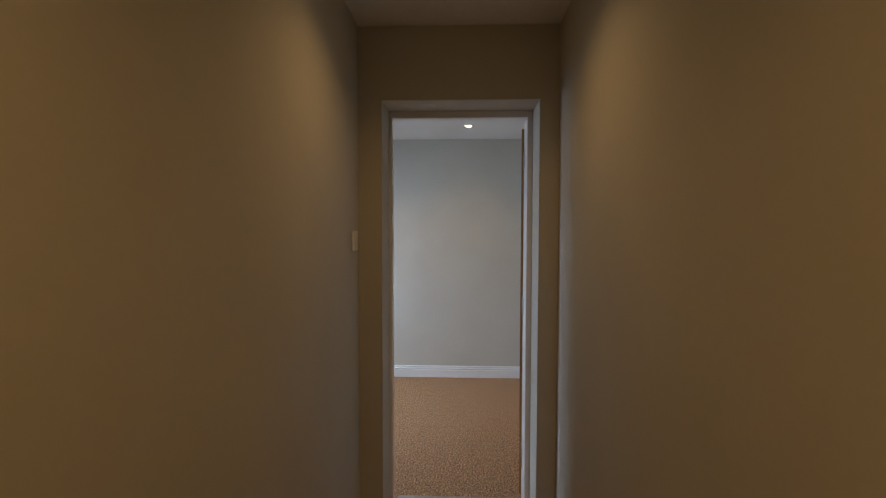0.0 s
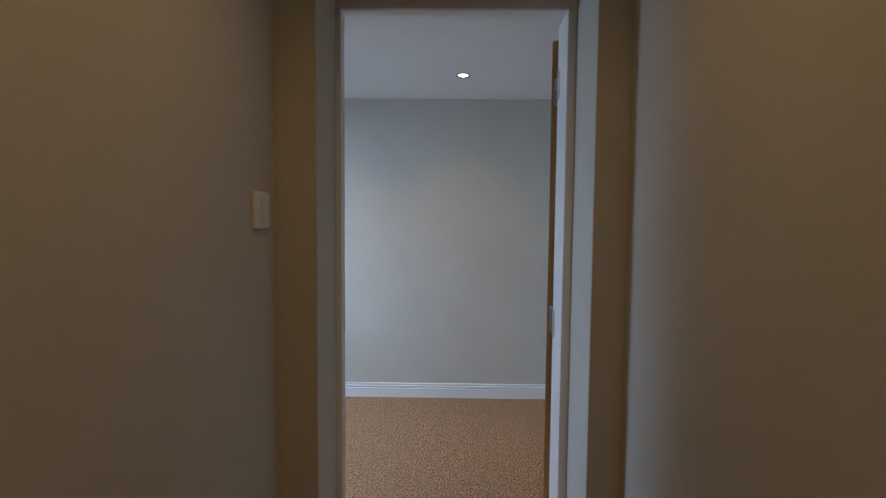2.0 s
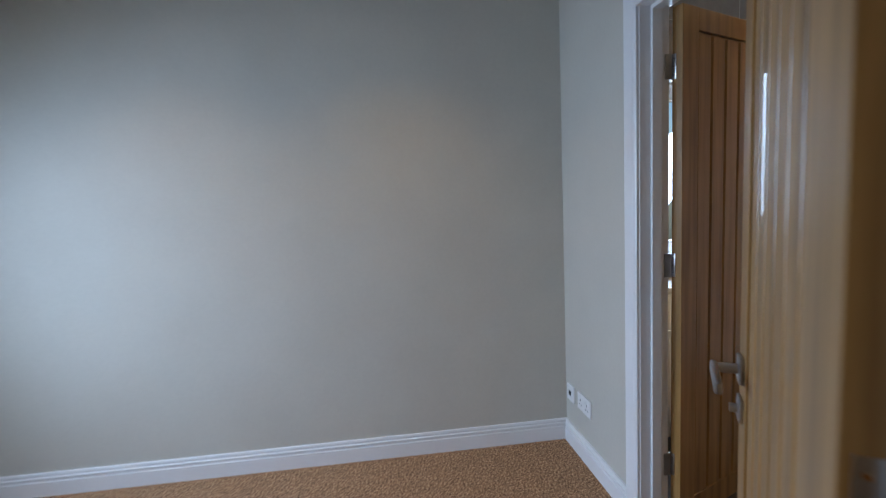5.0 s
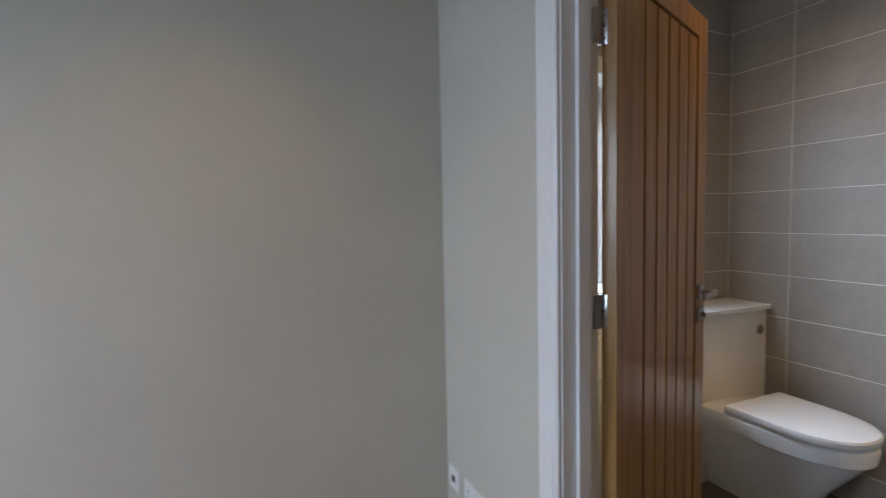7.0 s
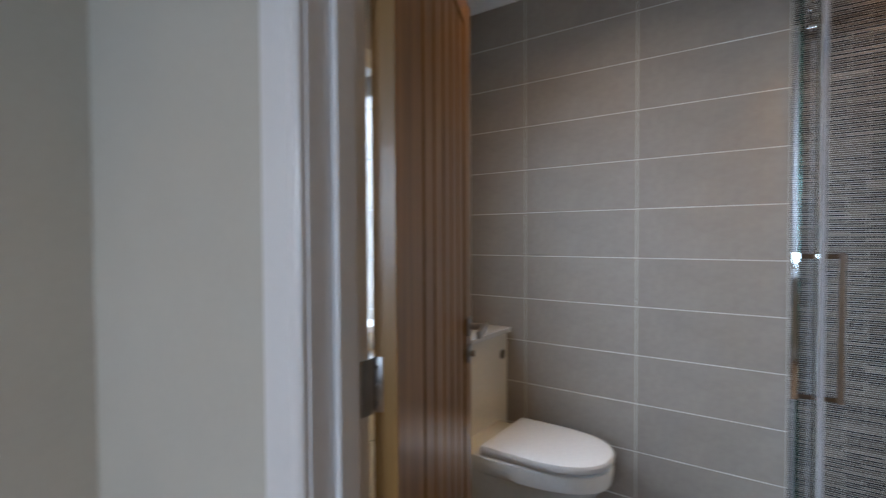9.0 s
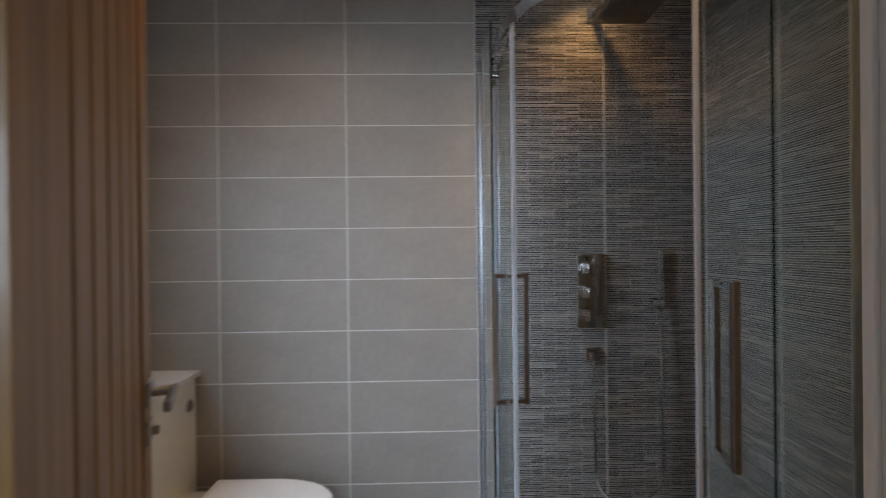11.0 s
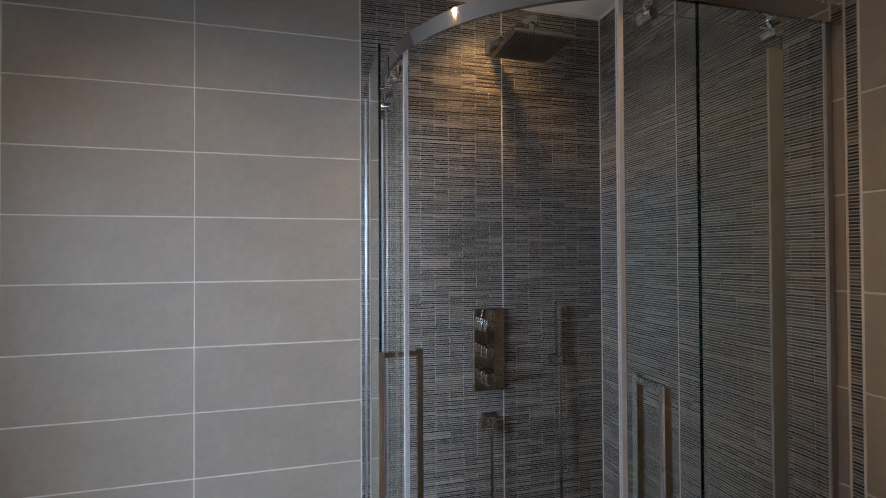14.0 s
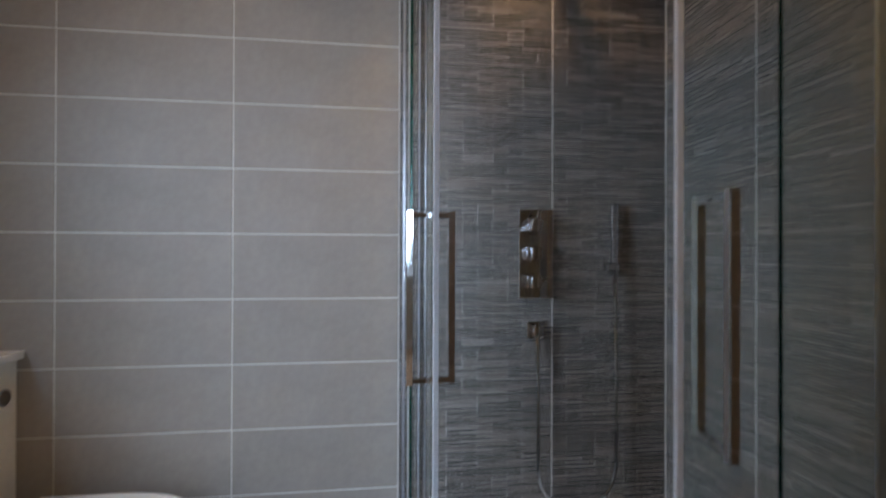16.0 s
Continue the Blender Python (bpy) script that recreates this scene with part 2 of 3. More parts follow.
struct("ceiling_bedroom", boxes(((ROOM_X0, ROOM_Y0, RZ), (ROOM_X1, ROOM_Y1, RZ + 0.1))), CEIL, "white painted bedroom ceiling", "ceiling")
struct("ceiling_bathroom", boxes(((BX0, BY0 - 0.05, BZ), (BX1 + 0.05, BY1 + 0.05, BZ + 0.1))), CEIL, "white painted bathroom ceiling", "ceiling")
# bathroom walls behind the tiles: the grout shows between them
G = 0.0016
wall_e = struct("wall_bathroom_east", boxes(((BX1 + G, BY0 - 0.2, 0), (BX1 + 0.2, BY1 + 0.3, 2.6))), GROUT, "greige tiled bathroom wall with pale grout", "wall")
wall_s = struct("wall_bathroom_south", boxes(((BX0, BY0 - 0.2, 0), (BX1 + G, BY0 - G, 2.6))), GROUT, "tiled bathroom wall with a mosaic strip", "wall")
wall_n = struct("wall_bathroom_north", boxes(((BX0, BY1 + G, 0), (WX0, 2.75, 2.6)), ((WX1, BY1 + G, 0), (BX1 + G, 2.75, 2.6)),
                                             ((WX0, BY1 + G, 0), (WX1, 2.75, WZ0)), ((WX0, BY1 + G, WZ1), (WX1, 2.75, 2.6))),
                GROUT, "tiled bathroom wall with a recessed window", "wall")


def baseboard(a, b, inward):
    """A moulded skirting board from a to b; inward: the way it stands off the wall."""
    prof = [(0, 0), (0.018, 0), (0.018, 0.070), (0.011, 0.073), (0.011, 0.078), (0.017, 0.081), (0.017, 0.090), (0.010, 0.093),
            (0.010, 0.098), (0.0135, 0.102), (0.010, 0.111), (0, 0.111)]
    n = Vector((inward[0], inward[1], 0))
    return struct("baseboard", skin([[Vector((p[0], p[1], 0)) + n * o + Vector((0, 0, h)) for o, h in prof] for p in (a, b)]), GLOSS,
                  "white gloss moulded skirting board", "skirting")


baseboard((ROOM_X0, ROOM_Y1), (ROOM_X1, ROOM_Y1), (0, -1))
baseboard((ROOM_X1, ROOM_Y1 - 0.018), (ROOM_X1, 1.745), (-1, 0))
baseboard((ROOM_X1, 0.86), (ROOM_X1, 0.276), (-1, 0))
baseboard((ROOM_X0, ROOM_Y0), (ROOM_X0, ROOM_Y1 - 0.018), (1, 0))
baseboard((CW0, -3.9), (CW0, FY), (1, 0))
baseboard((CW1, -3.9), (CW1, FY), (-1, 0))
baseboard((CW0 + 0.018, FY), (DX0, FY), (0, -1))
baseboard((DX1, FY), (CW1 - 0.018, FY), (0, -1))


def architrave(plane, into, u0, u1, top, width, axis):
    """Moulded trim round three sides of a doorway. plane: the wall's face, into: the side on which it stands."""
    prof = [(0, 0), (0, 0.010), (0.006, 0.014), (0.018, 0.0145), (0.026, 0.011), (0.034, 0.0125), (width - 0.018, 0.018), (width - 0.006, 0.019), (width, 0.016), (width, 0)]
    corners = [(u0, 0.0, -1, 0), (u0, top, -1, 1), (u1, top, 1, 1), (u1, 0.0, 1, 0)]
    rows = []
    for u, z, du, dz in corners:
        row = []
        for w, d in prof:
            a, b, c = u + du * w, plane + into * d, z + dz * w
            row.append((b, a, c) if axis == "x" else (a, b, c))
        rows.append(row)
    return skin(rows)


struct("trim", architrave(ROOM_X1, -1, 0.945, 1.667, 1.955, 0.078, "x"), GLOSS, "white gloss moulded architrave round the bathroom door", "architrave")
struct("trim", architrave(BX0, 1, 0.95, 1.70, 1.975, 0.06, "x"), GLOSS, "white gloss architrave on the bathroom side", "architrave")

# first doorway: white painted frame set back in the plaster reveal
frame_1 = thing("door_frame", "white painted timber door frame in a plaster reveal", "door frame", kind="structure")
part("jamb", boxes(((DX0, 0.15, 0), (0.212, ROOM_Y0 + 0.002, 1.985)), bevel=0.002), GLOSS, frame_1)
part("jamb", boxes(((0.873, 0.15, 0), (DX1, 0.272, 1.985)), bevel=0.002), GLOSS, frame_1)
part("head", boxes(((DX0, 0.15, 1.985), (DX1, ROOM_Y0 + 0.002, DZ)), bevel=0.002), GLOSS, frame_1)
part("reveal", boxes(((DX0, FY - 0.002, 0), (DX0 + 0.004, 0.15, DZ - 0.004)), ((DX1 - 0.004, FY - 0.002, 0), (DX1, 0.15, DZ - 0.004)),
                     ((DX0, FY - 0.002, DZ - 0.004), (DX1, 0.15, DZ))), WALL, frame_1, "wall-coloured plaster reveal")
struct("threshold", boxes(((0.217, 0.27, 0), (0.873, 0.31, 0.006)), bevel=0.002), CHROME, "polished metal carpet threshold strip", "threshold")
# bathroom doorway: lining with planted stops
frame_2 = thing("door_lining", "white painted door lining with planted stops", "door frame", kind="structure")
part("jamb", boxes(((ROOM_X1, 1.664, 0), (1.564, EY1, 1.955)), bevel=0.002), GLOSS, frame_2)
part("jamb", boxes(((ROOM_X1, EY0, 0), (BX0, 0.945, 1.955)), bevel=0.002), GLOSS, frame_2)
part("head", boxes(((ROOM_X1, EY0, 1.955), (BX0, EY1, EZ)), bevel=0.002), GLOSS, frame_2)
part("door_stop", boxes(((1.492, 1.651, 0), (1.530, 1.664, 1.941)), bevel=0.002), GLOSS, frame_2)
part("door_stop", boxes(((1.492, 0.945, 0), (1.530, 0.959, 1.941)), bevel=0.002), GLOSS, frame_2)
part("door_stop", boxes(((1.492, 0.945, 1.941), (1.530, 1.664, 1.955)), bevel=0.002), GLOSS, frame_2)
struct("threshold", boxes(((1.50, 0.945, 0), (1.54, 1.664, 0.009)), bevel=0.002), CHROME, "metal threshold between carpet and tiles", "threshold")


# ---- doors ----
def lever_set(door, at, face, label="brushed steel lever handle"):
    """Lever handle on the face of a leaf; face: -1 or 1, the side in y."""
    x, y, z = at
    handle = part("door_handle", merged(boxes(((x - 0.026, y, z - 0.026), (x + 0.026, y + face * 0.009, z + 0.026)), bevel=0.003),
                                        rod([(x, y + face * 0.006, z), (x, y + face * 0.050, z)], 0.010),
                                        boxes(((x - 0.125, y + face * 0.043, z - 0.011), (x + 0.012, y + face * 0.057, z + 0.011)), bevel=0.004)), STEEL, door, label, True)
    part("thumb_turn", merged(boxes(((x - 0.024, y, z - 0.105), (x + 0.024, y + face * 0.008, z - 0.057)), bevel=0.003),
                              rod([(x, y, z - 0.081), (x, y + face * 0.022, z - 0.081)], 0.009)), STEEL, handle, "", True)


def oak_door(name, m, w, h, hinge_z, handle_x, label, plate=0.030, handle_z=1.0):
    """A boarded oak door. Local x runs from the hinge to the free edge; the leaf lies at y from -0.040 to 0."""
    d = thing(name, label, "door", m, kind="structure")
    t, st = 0.040, 0.095
    part("stile", boxes(((0.004, -t, 0.008), (0.004 + st, 0, h)), bevel=0.0015), OAK, d)
    part("stile", boxes(((w - st, -t, 0.008), (w, 0, h)), bevel=0.0015), OAK, d)
    part("rail", boxes(((0.004 + st, -t, h - 0.078), (w - st, 0, h)), bevel=0.0015), OAK, d)
    part("rail", boxes(((0.004 + st, -t, 0.008), (w - st, 0, 0.008 + st)), bevel=0.0015), OAK, d)
    count = 6
    span = (w - 2 * st - 0.004) / count
    for k in range(count):
        x0 = 0.004 + st + k * span
        lo, hi = 0.008 + st + 0.002, h - 0.078 - 0.009
        e, f = 0.008, 0.009
        outline = [(x0 + 0.001, -t + 0.004 + f), (x0 + e, -t + 0.004), (x0 + span - e, -t + 0.004), (x0 + span - 0.001, -t + 0.004 + f),
                   (x0 + span - 0.001, -0.004 - f), (x0 + span - e, -0.004), (x0 + e, -0.004), (x0 + 0.001, -0.004 - f)]
        part("board", skin([[(x, y, z) for x, y in outline] for z in (lo, hi)]), OAK, d)
    part("core", boxes(((0.02, -t / 2 - 0.006, 0.02), (w - 0.02, -t / 2 + 0.006, h - 0.02))), OAK, d)
    for z in hinge_z:
        knuckle = rod([(-0.004, 0.004, z - 0.044), (-0.004, 0.004, z + 0.044)], 0.0065)
        part("hinge", merged(knuckle, boxes(((0.0022, -plate, z - 0.044), (0.0042, 0.001, z + 0.044)), bevel=0.0004)), STEEL, d, "brushed steel butt hinge", True)
        screws = bmesh.new()
        for k in (-0.033, 0.0, 0.033):
            box(screws, (0.0014, 0.006 - plate, z + k * 0.85 - 0.0025), (0.0024, 0.012 - plate, z + k * 0.85 + 0.0025))
        part("screw", screws, CHROME, d)
    for face, y in ((-1, -t), (1, 0)):
        lever_set(d, (handle_x, y, handle_z), face)
    part("latch_plate", boxes(((w - 0.0005, -0.032, 0.93), (w + 0.0015, -0.008, 1.05))), STEEL, d)
    return d


door_one = oak_door("door_1", pose(0.900, 0.322, 0, 0, 0, 56.6), 0.660, 1.968, (0.25, 1.045, 1.80), 0.61, "open oak boarded bedroom door with steel lever", 0.030, 0.95)
oak_door("door_2", pose(1.574, 1.666, 0, 0, 0, math.degrees(math.atan2(0.39, 0.92))), 0.738, 1.952, (0.25, 1.03, 1.745), 0.683,
         "open oak boarded bathroom door with steel lever", 0.016)
# the bedroom door swings the other way: its leaf lies on the other side of the hinge line
for ob in door_one.children_recursive:
    ob.data.transform(Matrix.Diagonal((1, -1, 1, 1)))
    ob.data.flip_normals()
# hinge plates on the frames
for hx, hy, zs, a, b in ((0.873, 0.30, (0.25, 1.045, 1.80), (0.8712, 0.246), (0.8745, 0.2735)), (1.56, 1.66, (0.25, 1.03, 1.745), (1.546, 1.660), (1.568, 1.665))):
    for z in zs:
        part("hinge_plate", boxes(((a[0], a[1], z - 0.044), (b[0], b[1], z + 0.044)), bevel=0.0008), STEEL, frame_1 if hx < 1 else frame_2, "brushed steel hinge plate")

# ---- windows (outside the walk, but giving the daylight) ----
win_b = thing("window_1", "white framed bedroom window with clear panes", "window", kind="structure")
part("window_frame", boxes(((-1.92, 0.80, 0.85), (-1.86, 0.86, 2.05)), ((-1.92, 1.74, 0.85), (-1.86, 1.80, 2.05)), ((-1.92, 0.86, 0.85), (-1.86, 1.74, 0.91)),
                           ((-1.92, 0.86, 1.99), (-1.86, 1.74, 2.05)), ((-1.92, 1.27, 0.91), (-1.86, 1.33, 1.99)), bevel=0.004), PLASTIC, win_b)
part("window_sill", boxes(((-1.86, 0.75, 0.83), (-1.66, 1.85, 0.855)), bevel=0.005), GLOSS, win_b)
for y0, y1 in ((0.86, 1.27), (1.33, 1.74)):
    part("pane", boxes(((-1.895, y0, 0.91), (-1.889, y1, 1.99))), GLASS, win_b).visible_shadow = False
win_t = thing("window_2", "white framed bathroom window in a tiled recess", "window", kind="structure")
wy0, wy1 = 2.66, 2.72
part("window_frame", boxes(((WX0, wy0, WZ0), (WX0 + 0.07, wy1, WZ1)), ((WX1 - 0.07, wy0, WZ0), (WX1, wy1, WZ1)), ((WX0 + 0.07, wy0, WZ0), (WX1 - 0.07, wy1, WZ0 + 0.09)),
                           ((WX0 + 0.07, wy0, WZ1 - 0.10), (WX1 - 0.07, wy1, WZ1)), bevel=0.004), PLASTIC, win_t)
part("pane", boxes(((WX0 + 0.06, 2.685, WZ0 + 0.08), (WX1 - 0.06, 2.691, WZ1 - 0.09))), GLASS, win_t).visible_shadow = False
part("window_sill", boxes(((WX0 - 0.02, BY1 - 0.03, WZ0 - 0.022), (WX1 + 0.02, wy0, WZ0 + 0.004)), bevel=0.005), PLASTIC, win_t)


# ---- small fittings ----
def downlight(x, y, z):
    d = thing("downlight", "lit recessed downlight with a chrome ring in the ceiling", "downlight", pose(x, y, z), "ceiling downlights")
    ring = []
    for r, h in ((0.030, -0.001), (0.033, -0.005), (0.040, -0.006), (0.044, -0.003), (0.044, 0.0)):
        ring.append([(r * math.cos(a * math.pi / 16), r * math.sin(a * math.pi / 16), h) for a in range(32)])
    part("ring", skin(ring, False), CHROME, d, "", True)
    part("bulb", cyl((0, 0, -0.002), (0, 0, 0.0), 0.030, 28), BULB, d, "glowing bulb face")


for sx, sy, sz, watts, cone in SPOTS:
    downlight(sx, sy, sz)

sw = thing("light_switch", "white plastic double rocker switch on the corridor wall", "light switch", pose(CW0, -0.160, 1.392))
part("plate", boxes(((0, -0.043, -0.043), (0.009, 0.043, 0.043)), bevel=0.003), PLASTIC, sw)
for k in (-1, 1):
    one = boxes(((0.009, -0.012, k * 0.014 - 0.012), (0.013, 0.012, k * 0.014 + 0.012)), bevel=0.002)
    part("rocker", one, PLASTIC, sw)


def socket(y, z, width, gangs, label, blank=False):
    s = thing("wall_socket", label, "socket", pose(ROOM_X1, y, z), "wall plates by the skirting")
    part("plate", boxes(((-0.009, -width / 2, -0.043), (0, width / 2, 0.043)), bevel=0.003), PLASTIC, s)
    for g in range(gangs):
        c = (g - (gangs - 1) / 2) * 0.072
        if blank:
            part("outlet", merged(boxes(((-0.012, c - 0.013, -0.012), (-0.009, c + 0.013, 0.012)), bevel=0.001),
                                  boxes(((-0.0125, c - 0.007, -0.005), (-0.0118, c + 0.007, 0.005)))), RUBBER, s, "dark outlet opening")
        else:
            part("rocker", boxes(((-0.0125, c + 0.006, 0.016), (-0.009, c + 0.018, 0.032)), bevel=0.001), PLASTIC, s)
            part("outlet", boxes(((-0.0094, c - 0.003, 0.006), (-0.0086, c + 0.003, 0.016)), ((-0.0094, c - 0.015, -0.016), (-0.0086, c - 0.008, -0.011)),
                                 ((-0.0094, c + 0.008, -0.016), (-0.0086, c + 0.015, -0.011))), RUBBER, s, "dark pin slots")


socket(2.331, 0.278, 0.086, 1, "white single aerial plate above the skirting", True)
socket(2.165, 0.284, 0.147, 2, "white double power socket above the skirting")

# ---- toilet, units ----
def d_outline(cx, back, front, w, n=26, power=2.3):
    """A D-shaped outline seen from above: square at the back, rounded at the front."""
    mid = back - (back - front) * 0.42
    pts = [(cx + w / 2, back)]
    for k in range(n + 1):
        a = math.pi * k / n
        c, s = math.cos(a), math.sin(a)
        pts.append((cx + w / 2 * math.copysign(abs(c) ** (2 / power), c), mid - (mid - front) * abs(s) ** (2 / power)))
    pts.append((cx - w / 2, back))
    return pts


def loft(rows):
    return skin([[(x, y, z) for x, y in d_outline(*r)] for z, r in rows])


TX, UF = 2.845, 2.24
wc = thing("toilet", "white ceramic back-to-wall toilet with its lid closed", "toilet")
part("pan", loft([(0.004, (TX, UF, 1.86, 0.235)), (0.06, (TX, UF, 1.85, 0.24)), (0.15, (TX, UF, 1.80, 0.275)), (0.24, (TX, UF, 1.73, 0.325)), (0.30, (TX, UF, 1.685, 0.352)),
                  (0.318, (TX, UF, 1.672, 0.36))]), CERAMIC, wc, "", True)
part("rim", loft([(0.318, (TX, UF, 1.664, 0.368)), (0.322, (TX, UF, 1.658, 0.374)), (0.374, (TX, UF, 1.652, 0.378)), (0.384, (TX, UF, 1.656, 0.374)), (0.388, (TX, UF, 1.668, 0.362))]),
     CERAMIC, wc, "", True)
part("seat", loft([(0.388, (TX, 2.125, 1.672, 0.352)), (0.394, (TX, 2.125, 1.668, 0.356)), (0.3965, (TX, 2.125, 1.672, 0.350))]), PLASTIC, wc, "", True)
part("lid", loft([(0.3965, (TX, 2.115, 1.660, 0.366)), (0.402, (TX, 2.118, 1.652, 0.374)), (0.420, (TX, 2.118, 1.650, 0.376)), (0.428, (TX, 2.116, 1.656, 0.370)), (0.432, (TX, 2.110, 1.675, 0.350)),
                  (0.434, (TX, 2.09, 1.72, 0.29))]), PLASTIC, wc, "white plastic lid", True)
unit = thing("toilet_unit", "cream cistern cabinet behind the toilet", "cabinet")
part("body", boxes(((2.60, UF, 0.004), (3.122, BY1, 0.798)), bevel=0.002), CREAM, unit)
btn = part("flush_button", rod([(3.07, UF + 0.002, 0.697), (3.07, UF - 0.006, 0.697)], 0.021, 28), CHROME, unit, "round chrome flush button", True)
part("button_ring", rod([(3.07, UF + 0.002, 0.697), (3.07, UF - 0.003, 0.697)], 0.025, 28), STEEL, btn, "", True)
vanity = thing("vanity_cabinet", "cream bathroom cabinet under the window", "cabinet")
part("body", boxes(((1.60, UF, 0.10), (2.598, BY1, 0.798)), bevel=0.002), CREAM, vanity)
part("plinth", boxes(((1.60, UF + 0.04, 0.004), (2.598, BY1, 0.10))), CREAM, vanity)
for k in range(2):
    x0 = 1.604 + k * 0.498
    part("door", boxes(((x0, UF - 0.018, 0.11), (x0 + 0.494, UF, 0.60)), bevel=0.002), CREAM, vanity)
    part("drawer_front", boxes(((x0, UF - 0.018, 0.604), (x0 + 0.494, UF, 0.784)), bevel=0.002), CREAM, vanity)
top = thing("worktop", "white solid worktop over the bathroom cabinets", "worktop")
part("slab", boxes(((1.60, UF - 0.020, 0.798), (3.123, BY1, 0.822)), bevel=0.003), CERAMIC, top)

# ---- shower ----
QX, QY, QR = 2.745, 0.567, 0.50


def track(r, a0, a1, x_end=None, y_end=None, n=28):
    """Plan line of the quadrant: from the tiled east wall side round the arc to the south wall side."""
    pts = []
    if x_end is not None:
        pts.append((x_end, QY + r))
    for k in range(n + 1):
        a = radians(a0 + (a1 - a0) * k / n)
        pts.append((QX + r * math.cos(a), QY + r * math.sin(a)))
    if y_end is not None:
        pts.append((QX - r, y_end))
    return pts


def ribbon(line, thick, z0, z1):
    """An upright band of that thickness along a line in plan."""
    secs = []
    for i, p in enumerate(line):
        a, b = Vector(line[max(i - 1, 0)]), Vector(line[min(i + 1, len(line) - 1)])
        d = (b - a).normalized()
        n = Vector((-d.y, d.x)) * thick / 2
        p = Vector(p)
        q, s = p + n, p - n
        secs.append([(q.x, q.y, z0), (s.x, s.y, z0), (s.x, s.y, z1), (q.x, q.y, z1)])
    return skin(secs)


tray = thing("shower_tray", "white quadrant shower tray in the tiled corner", "shower tray")
outer = track(QR + 0.035, 90, 180)
plan = [(BX1, QY + QR + 0.035)] + outer + [(QX - QR - 0.035, BY0), (BX1, BY0)]
part("basin", skin([[(x, y, z) for x, y in plan] for z in (0.004, 0.05)]), CERAMIC, tray)
shell = thing("shower_enclosure", "chrome framed quadrant shower enclosure with glass sliding doors", "shower enclosure")
part("rail", ribbon(track(QR + 0.012, 90, 180, BX1, BY0), 0.010, 1.942, 1.980), CHROME, shell, "curved polished chrome top rail", True)
part("bottom_rail", ribbon(track(QR + 0.012, 90, 180, BX1, BY0), 0.024, 0.05, 0.075), CHROME, shell, "", True)
FR = QR + 0.032
GR = QR + 0.002
for a, b in (((BX1 - 0.012, QY + FR), (2.767, QY + FR)), ((QX - GR + 0.013, BY0 + 0.012), (QX - GR, 0.545))):
    pane = part("fixed_pane", ribbon([a, b], 0.006, 0.075, 2.03), GLASS, shell, "clear fixed glass pane")
    pane.visible_shadow = False
    d = (Vector(b) - Vector(a)).normalized() * 0.002
    part("pane_edge", ribbon([Vector(b) + d * 0.01, Vector(b) + d], 0.0064, 0.075, 2.03), EDGE, pane, "green glass edge")
part("wall_profile", boxes(((BX1 - 0.018, QY + FR - 0.007, 0.05), (BX1 - 0.001, QY + FR + 0.007, 1.99)), bevel=0.001), ALU, shell)
part("wall_profile", boxes(((QX - GR + 0.009, BY0 + 0.001, 0.05), (QX - GR + 0.018, BY0 + 0.016, 1.99)), bevel=0.001), ALU, shell)
DR = QR - 0.016


def pull(door, ang, radius):
    """A square bow handle through the glass, on both sides."""
    c, s = math.cos(radians(ang)), math.sin(radians(ang))
    for sign, r0 in ((1, radius + 0.003), (-1, radius - 0.003)):
        r1 = r0 + sign * 0.048
        bm = merged(*[rod([(QX + r0 * c, QY + r0 * s, z), (QX + r1 * c, QY + r1 * s, z)], 0.0085, 4) for z in (0.815, 1.205)],
                    rod([(QX + r1 * c, QY + r1 * s, 0.805), (QX + r1 * c, QY + r1 * s, 1.215)], 0.0105, 4))
        part("handle", bm, CHROME, door, "square chrome bow handle")


def sliding_door(line, handle_angle, radius, rollers, seal):
    d = part("sliding_door", ribbon(line, 0.006, 0.08, 1.925), GLASS, shell, "curved clear glass sliding door", True)
    d.visible_shadow = False
    part("edge_seal", ribbon([line[0], line[1]], seal, 0.08, 2.0), SEAL, d, "pale magnetic edge seal")
    part("rear_seal", ribbon([line[-2], line[-1]], 0.008, 0.08, 1.885), FROST, d, "pale rear seal strip")
    pull(d, handle_angle, radius)
    for x, y, ox, oy in rollers:
        bm = merged(rod([(x - ox * 0.02, y - oy * 0.02, 1.915), (x + ox * 0.02, y + oy * 0.02, 1.915)], 0.011, 18),
                    rod([(x - ox * 0.028, y - oy * 0.028, 1.95), (x - ox * 0.006, y - oy * 0.006, 1.95)], 0.020, 20),
                    boxes(((x - 0.006, y - 0.006, 1.905), (x + 0.006, y + 0.006, 1.955)), bevel=0.002))
        part("roller", bm, CHROME, d, "chrome door roller", True)


DL = QR - 0.007
left_line = track(DL, 102, 90, n=12)
left_line = [left_line[0], tuple((Vector(left_line[0]) * 0.45 + Vector(left_line[1]) * 0.55))] + left_line[1:] + [(2.968, QY + DL), (2.990, QY + DL)]
sliding_door(left_line, 96.5, DL, [(2.71, QY + DL - 0.002, 0, 1), (2.94, QY + DL, 0, 1)], 0.012)
right_line = track(DR, 164, 180, n=12)
right_line = [right_line[0], tuple((Vector(right_line[0]) * 0.2 + Vector(right_line[1]) * 0.8))] + right_line[1:] + [(QX - DR, 0.357), (QX - DR, 0.321)]
sliding_door(right_line, 171, DR, [(2.262, 0.645, 1, 0), (QX - DR, 0.345, 1, 0)], 0.018)

